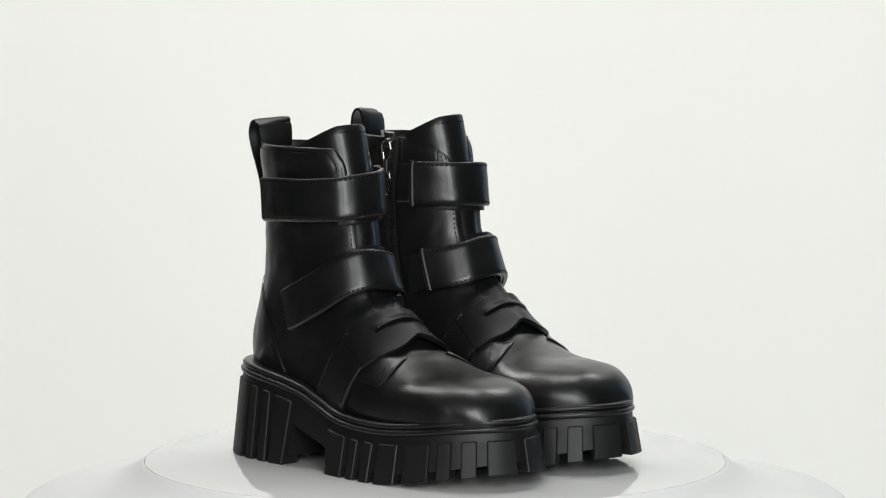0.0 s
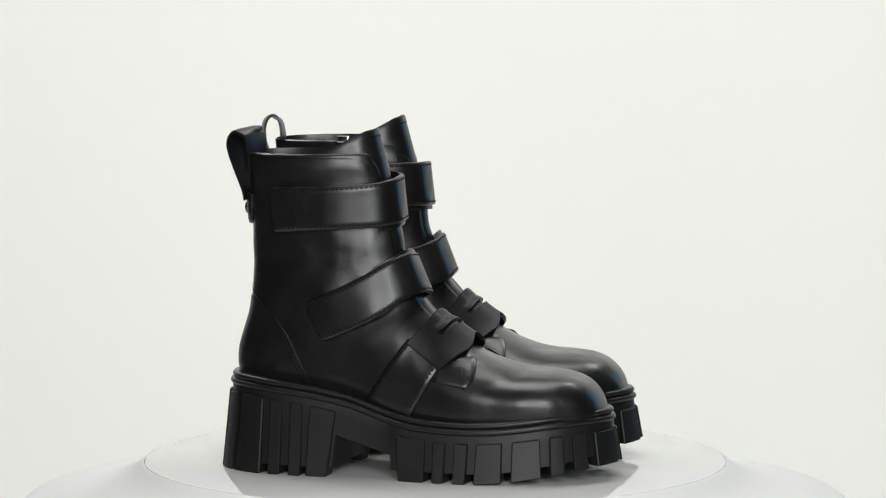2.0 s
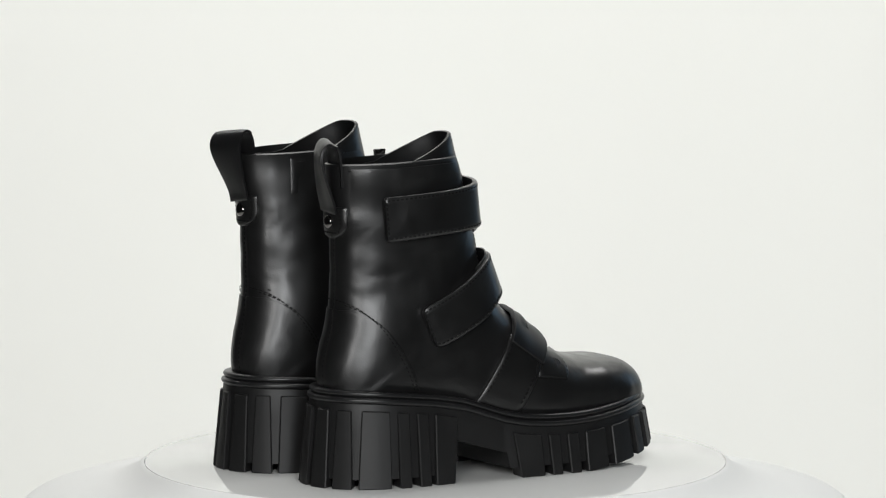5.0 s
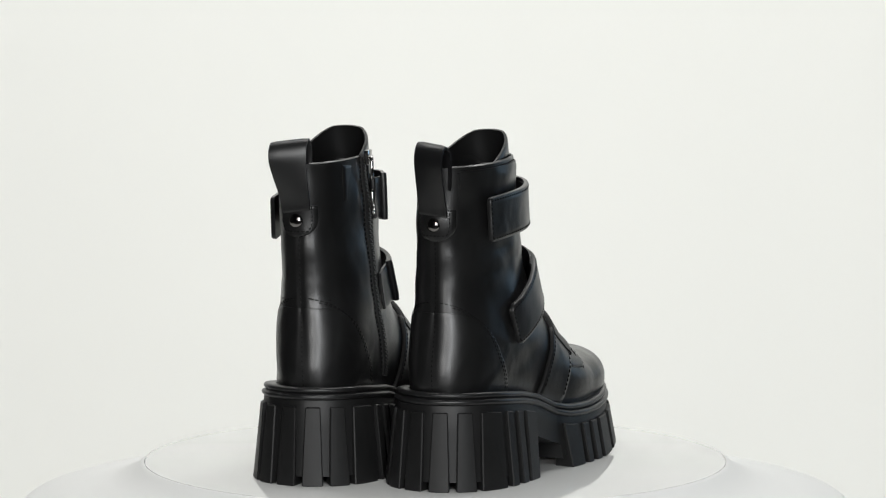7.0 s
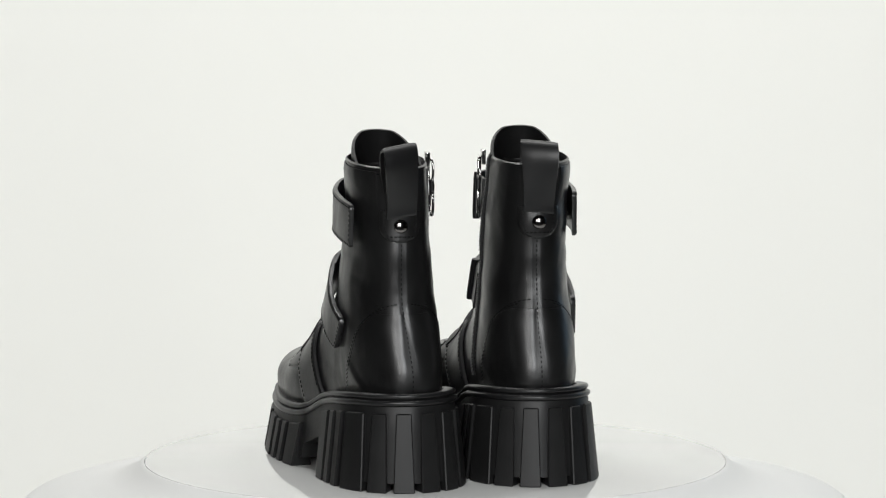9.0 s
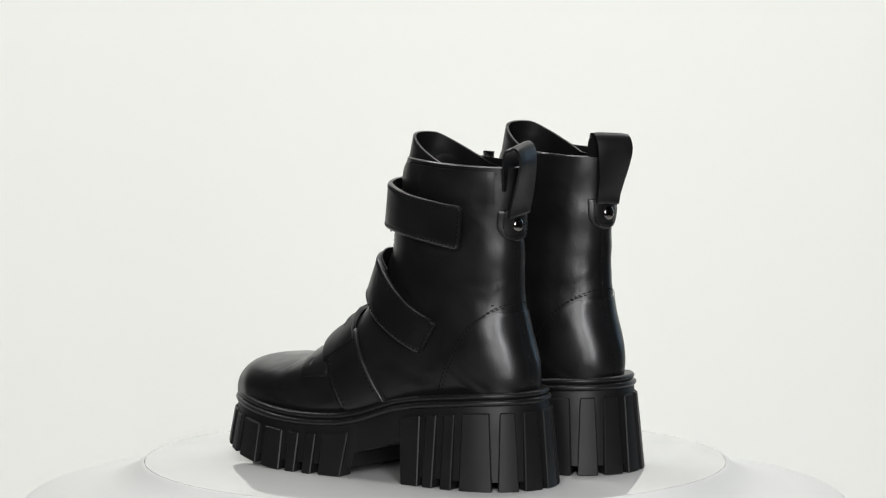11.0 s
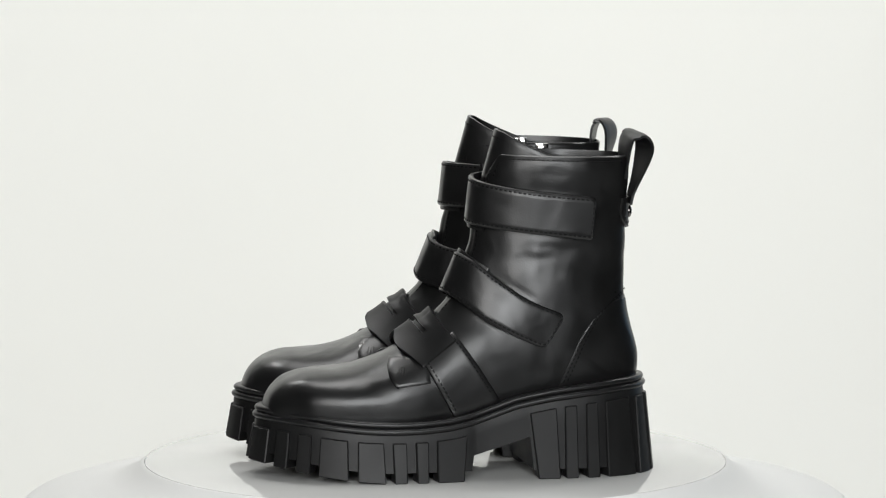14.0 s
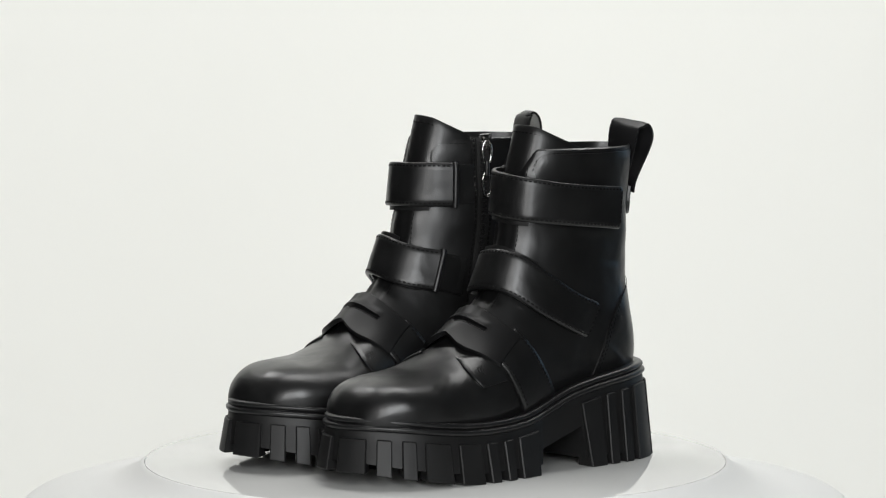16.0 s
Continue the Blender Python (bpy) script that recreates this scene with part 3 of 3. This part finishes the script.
    part("heel_counter", slab(g, 0.65, out=(0, -80, 95)), LEATHER, boot, "black leather heel counter", side, 50)

    # seams of the quarters, the counter and the back
    paths, nors = [], []

    def seam(pts, sgn, n=50, gap=0.15):
        q = [onto(p[0], p[1], sgn, gap) for p in spline(pts, n)]
        paths.append([e[0] for e in q])
        nors.append([e[1] for e in q])

    for sgn in (1, -1):
        for o in (-1.7, -4.4):
            seam([(-115 + o, 127 - o * 1.2), (-104.3 + o, 121 - o), (-92.3 + o, 111 - o * 0.4), (-82.4 + o, 97), (-75 + o, 82), (-68.4 + o, 67)], sgn, gap=0.85)
        seam([(-116, 225), (-84, 227), (-52, 228.5), (-35, 228), (-27, 224), (-23.5, 216)] if sgn > 0 else [(-52, 227.5), (-40, 228), (-31, 226), (-25, 221), (-22.5, 214)], sgn)
    for x in (12.3, -13.2):
        q = []
        for z in np.linspace(219, 118, 60):
            loc, nor, _, _ = tree.ray_cast(Vector((x, 120, float(z))), Vector((0, -1, 0)))
            if loc is not None:
                q.append((loc + nor * 0.15, nor))
        paths.append([e[0] for e in q])
        nors.append([e[1] for e in q])
    for x in (0.4,):
        q = []
        for z in np.linspace(176, 70, 60):
            loc, nor, _, _ = tree.ray_cast(Vector((x, -220, float(z))), Vector((0, 1, 0)))
            if loc is not None:
                q.append((loc + nor * (0.02 if z > 126 else 0.8), nor))
        paths.append([e[0] for e in q])
        nors.append([e[1] for e in q])
    part("stitching", stitches(paths, nors, wide=0.85, high=0.25), THREAD, upper, "", side)

    # folded collar edge of the quarters, with a rounded front corner
    for sgn, y0, y1 in ((1, -114.0, -25.0), (-1, -55.0, -25.5)):
        g = []
        for y in np.linspace(y0, y1, 40):
            y = float(y)
            drop = 10 - math.sqrt(max(0.0, 100 - max(0.0, y - y1 + 10) ** 2))
            top = 226.5 + 0.02 * (y + 114) - drop
            g.append([onto(y, 196 + (top - 196) * j / 8, sgn, 0.0)[0] for j in range(9)])
        thick = [[0.05 + 1.5 * smoothstep(j, 1, 7) for j in range(9)] for _ in g]
        part("collar_edge", slab(g, thick, out=(0, -65, 212)), LEATHER, upper, "", side, 50)

    # tongue that stands above the collar
    g = []
    for i in range(41):
        a = radians(-112 + 224 * i / 40)
        c, s = math.cos(a), math.sin(a)
        x = math.copysign(22.5 * abs(s) ** 0.8, s) - 1.0
        y = -73 + math.copysign(49.5 * abs(c) ** 0.8, c)
        top = 230 + 18.5 * max(0, min(1, (y + 74) / 47)) ** 0.9 - 3.0 * (x / 20) ** 2
        r = []
        for j in range(9):
            z = 200 + (top - 200) * j / 8
            r.append((x * (1 - 0.0012 * (z - 225)), y - max(0, c) * 0.27 * (z - 232), z))
        g.append(r)
    part("tongue", rounded_sheet(g, 1.8, out=(0, -73, 225)), LEATHER, upper, "high padded black leather tongue", side, 50)
    top_seam = [Vector(r[-1]).lerp(Vector(r[-2]), 0.8) for r in g[3:-3]]
    away = [(p - Vector((0, -73, p.z))).normalized() for p in top_seam]
    part("stitching", stitches([[p + n * 1.9 for p, n in zip(top_seam, away)]], [away], wide=0.9, high=0.3), THREAD, upper, "", side)
    # Added dark sheet across the shaft, in place of the shaded depth below.
    lining = lathe_mm([(1, 196), (18, 196)], -72, 2.1)
    part("dark_shaft_cap", lining, LINING, upper, "", side)

    # pull loop with its riveted end
    prof = spline([(-118.3, 214), (-118.3, 228), (-119.4, 238), (-122.0, 243.4), (-126.0, 244.8), (-129.6, 241), (-131, 234), (-129.2, 222), (-126.4, 210), (-123.8, 201), (-122.6, 195)], 44)
    g = []
    for y, z in prof:
        k = smoothstep(z, 200, 240)
        g.append([(1.2 + loop_out * k + (10.6 + 2.0 * k) * u, y - (loop_back + 4.5 * u) * k * (0.5 if y > -122 else 1.0), z - (0.9 + 0.25 * loop_out) * u) for u in np.linspace(-1, 1, 7)])
    loop = part("pull_loop", slab([[(x, y, z) for x, y, z in r] for r in g], 1.9, out=(0, -125, 225)), SMOOTH, boot, "black leather pull loop with a metal rivet", side, 50)
    g = []
    for i in range(12):
        u = i / 11
        z = 199 - 22.5 * u
        w = 13.6 * math.sqrt(max(0.02, 1 - max(0, (u - 0.45) / 0.56) ** 2.2))
        r = []
        for k in np.linspace(-1, 1, 11):
            loc, nor, _, _ = tree.ray_cast(Vector((1.2 + w * float(k), -220, z)), Vector((0, 1, 0)))
            r.append(loc + Vector((0, -1.0, 0)) if loc is not None else Vector((1.2 + w * float(k), -120, z)))
        g.append(r)
    patch = part("loop_end", rounded_sheet(g, 1.8, out=(0, -80, 188)), LEATHER, loop, "", side, 50)
    edge = [Vector(r[1]) for r in g[:-2]] + [Vector(p) for p in g[-3][2:-2]] + [Vector(r[-2]) for r in g[-3::-1]]
    part("stitching", stitches([[Vector((e.x, e.y - 1.9, e.z)) for e in edge]], [[(0, -1, 0)] * len(edge)], step=3.0), THREAD, patch, "", side)
    bm = bmesh.new()
    bmesh.ops.create_uvsphere(bm, u_segments=24, v_segments=14, radius=5.1)
    by = min(v.y for v in g[5]) - 1.5
    for v in bm.verts:
        v.co = Vector((v.co.x + 1.4, by + v.co.y * 0.52, v.co.z + 188.3))
    part("rivet", bm, GUNMETAL, loop, "polished dark domed metal rivet", side, 80)

    # zip on the inner side
    line = [(-64, 231), (-64, 215), (-63, 190), (-61, 165), (-57, 138), (-52, 112), (-46, 86), (-42, 68)]
    mid = [onto(p[0], p[1], -1, 0.5) for p in spline(line, 60)]
    g = [[onto(p[0] + o, p[1], -1, 0.5)[0] for o in (-5, -2.5, 0, 2.5, 5)] for p in spline(line, 60)]
    zipper = part("zip", slab(g, 0.6, out=(0, -65, 150)), TAPE, boot, "black zip with a polished metal slider", side, 50)
    bm = bmesh.new()
    pts = [onto(p[0], p[1], -1, 1.0) for p in spline(line, 110)]
    for k, (p, nn) in enumerate(pts[4:]):
        o = 0.9 if k % 2 else -0.9
        m = Matrix.Translation(p + Vector((0, o, 0)) + nn * 0.3) @ Matrix.Diagonal((1.2, 2.6, 0.9, 1))
        bmesh.ops.create_cube(bm, size=1, matrix=m)
    part("zip_teeth", bm, WELT, zipper, "", side)
    for o in (-6.6, 6.6):
        q = [onto(p[0] + o, p[1], -1, 0.2) for p in spline(line, 60)]
        part("stitching", stitches([[e[0] for e in q]], [[e[1] for e in q]]), THREAD, zipper, "", side)
    sx = min(p.x for p, _ in mid[:8]) - 2.0
    bm = bmesh.new()
    for w0, w1, z0, z1, x0, x1 in ((4.6, 3.2, 235, 224, 0.2, -2.8),):
        vs = [bm.verts.new((sx + xx, -64 + sg * w, z)) for z, w in ((z0, w0), (z1, w1)) for sg in (-1, 1) for xx in (x0, x1)]
        for f in ((0, 1, 3, 2), (4, 6, 7, 5), (0, 4, 5, 1), (2, 3, 7, 6), (0, 2, 6, 4), (1, 5, 7, 3)):
            bm.faces.new([vs[k] for k in f])
    bmesh.ops.recalc_face_normals(bm, faces=bm.faces)
    bmesh.ops.bevel(bm, geom=bm.edges[:], offset=0.8, segments=2, affect="EDGES", profile=0.6)
    slider = part("slider", bm, METAL, zipper, "polished metal zip slider", side, 40)
    path = [(sx - 4.2 + 1.0 * math.sin(a), -63.6 + 3.3 * math.sin(a), 221.5 + 8.5 * math.cos(a)) for a in np.linspace(0, math.tau, 25)[:-1]]
    part("pull_ring", tube(path, 0.95, 8, closed=True), METAL, zipper, "", side, 60)
    path = [(sx - 4.8 + 0.5 * math.sin(a), -63 + 3.0 * math.copysign(abs(math.sin(a)) ** 0.6, math.sin(a)), 197.5 + 8.5 * math.copysign(abs(math.cos(a)) ** 0.7, math.cos(a))) for a in np.linspace(0, math.tau, 33)[:-1]]
    part("pull_tab", tube(path, 1.0, 8, closed=True), METAL, zipper, "", side, 60)
    part("pull_strap", tube([(sx - 4.4, -63.5, 215), (sx - 5, -63.3, 210), (sx - 4.8, -63.1, 204)], 2.0, 8), SMOOTH, zipper, "", side, 60)
    return boot


def lathe_mm(prof, yc, stretch, n=48):
    bm = bmesh.new()
    rings = [[bm.verts.new((r * math.cos(k * math.tau / n), yc + r * stretch * math.sin(k * math.tau / n), z)) for k in range(n)] for r, z in prof]
    for a, b in zip(rings, rings[1:]):
        for k in range(n):
            bm.faces.new((a[k], a[(k + 1) % n], b[(k + 1) % n], b[k]))
    bm.faces.new(rings[0][::-1])
    return bm


# ---- the place ----
def lathe(prof, n=128):
    bm = bmesh.new()
    rings = [[bm.verts.new((r * math.cos(k * math.tau / n), r * math.sin(k * math.tau / n), z)) for k in range(n)] for r, z in prof]
    for a, b in zip(rings, rings[1:]):
        for k in range(n):
            bm.faces.new((a[k], a[(k + 1) % n], b[(k + 1) % n], b[k]))
    bm.faces.new(rings[0][::-1])
    bm.faces.new(rings[-1])
    bmesh.ops.recalc_face_normals(bm, faces=bm.faces)
    return bm


def box(bm, x0, x1, y0, y1, z0, z1):
    v = [bm.verts.new((x, y, z)) for x in (x0, x1) for y in (y0, y1) for z in (z0, z1)]
    for f in ((0, 1, 3, 2), (4, 6, 7, 5), (0, 4, 5, 1), (2, 3, 7, 6), (0, 2, 6, 4), (1, 5, 7, 3)):
        bm.faces.new([v[k] for k in f])
    bmesh.ops.recalc_face_normals(bm, faces=bm.faces)
    return bm


disc = new("turntable")
tagged(disc, "glossy white round motorised turntable under the boots", "turntable")
link("top_plate", lathe([(0.2035, -0.0018), (0.2112, -0.0018), (0.2116, -0.0014), (0.2117, -0.0007), (0.2115, -0.0001), (0.2112, 0.0)]), WHITE, disc)
link("hub", lathe([(0.03, -0.0060), (0.03, -0.0019)], 48), WHITE, disc)

base = new("display_pedestal")
tagged(base, "white round display pedestal with a sloping rim", "pedestal")
link("housing", lathe([(0.18, -0.075), (0.295, -0.075), (0.3015, -0.066), (0.3025, -0.036), (0.301, -0.031), (0.296, -0.0275), (0.262, -0.0220), (0.238, -0.0150), (0.222, -0.0078), (0.2150, -0.0018), (0.2130, -0.0004), (0.2121, -0.0002), (0.21185, -0.0020), (0.19, -0.0064)]), CLOTH, base)
link("column", lathe([(0.24, -0.80), (0.24, -0.78), (0.22, -0.0755)]), CLOTH, base)

# seamless paper sweep behind the table
bm = bmesh.new()
prof = [(-1.2, -0.8), (0.9, -0.8)] + [(0.9 + 1.3 * math.sin(a), -0.8 + 1.3 - 1.3 * math.cos(a)) for a in np.linspace(0.08, math.pi / 2, 24)] + [(2.2, 2.6)]
cols = [[bm.verts.new((x, y, z)) for y, z in prof] for x in (-2.2, 2.2)]
back = [[bm.verts.new((x, y + 0.004, z - 0.004)) for y, z in prof] for x in (-2.2, 2.2)]
for k in range(len(prof) - 1):
    bm.faces.new((cols[0][k], cols[1][k], cols[1][k + 1], cols[0][k + 1]))
    bm.faces.new((back[0][k], back[0][k + 1], back[1][k + 1], back[1][k]))
bmesh.ops.recalc_face_normals(bm, faces=bm.faces)
tagged(link("backdrop", bm, PAPER), "seamless white paper backdrop", "backdrop", kind="structure")

bm = box(bmesh.new(), -3.6, 3.6, -4.6, 3.0, -0.95, -0.806)
tagged(link("floor", bm, WALL, smooth=False), "grey studio floor", "floor", kind="structure")
bm = box(bmesh.new(), -3.6, 3.6, -4.6, 3.0, 2.9, 3.0)
tagged(link("ceiling", bm, WALL, smooth=False), "grey studio ceiling", "ceiling", kind="structure")
for nm, b in (("wall_north", (-3.6, 3.6, 3.0, 3.1, -0.95, 3.0)), ("wall_south", (-3.6, 3.6, -4.7, -4.6, -0.95, 3.0)),
              ("wall_west", (-3.7, -3.6, -4.6, 3.0, -0.95, 3.0)), ("wall_east", (3.6, 3.7, -4.6, 3.0, -0.95, 3.0))):
    tagged(link(nm, box(bmesh.new(), *b), WALL, smooth=False), "plain grey studio wall", "wall", kind="structure")

right_boot = make_boot(1)
left_boot = make_boot(-1, 2.5, 2.5, 5.0, 8.5, 4.0)
for ob in (right_boot, left_boot):
    tagged(ob, "black leather chunky ankle boot with three straps and lug sole", "boot", "pair of boots")
RIGHT_POSE = pose(0.054, -0.0007, 0)
LEFT_POSE = pose(-0.0549, -0.01385, 0, 0, 0, 6.69)


def motions():
    times = [k * 0.25 for k in range(65)]
    walk(disc, [(t, turn_at(t)) for t in times])
    walk(right_boot, [(t, turn_at(t) @ RIGHT_POSE) for t in times])
    walk(left_boot, [(t, turn_at(t) @ LEFT_POSE) for t in times])


motions()
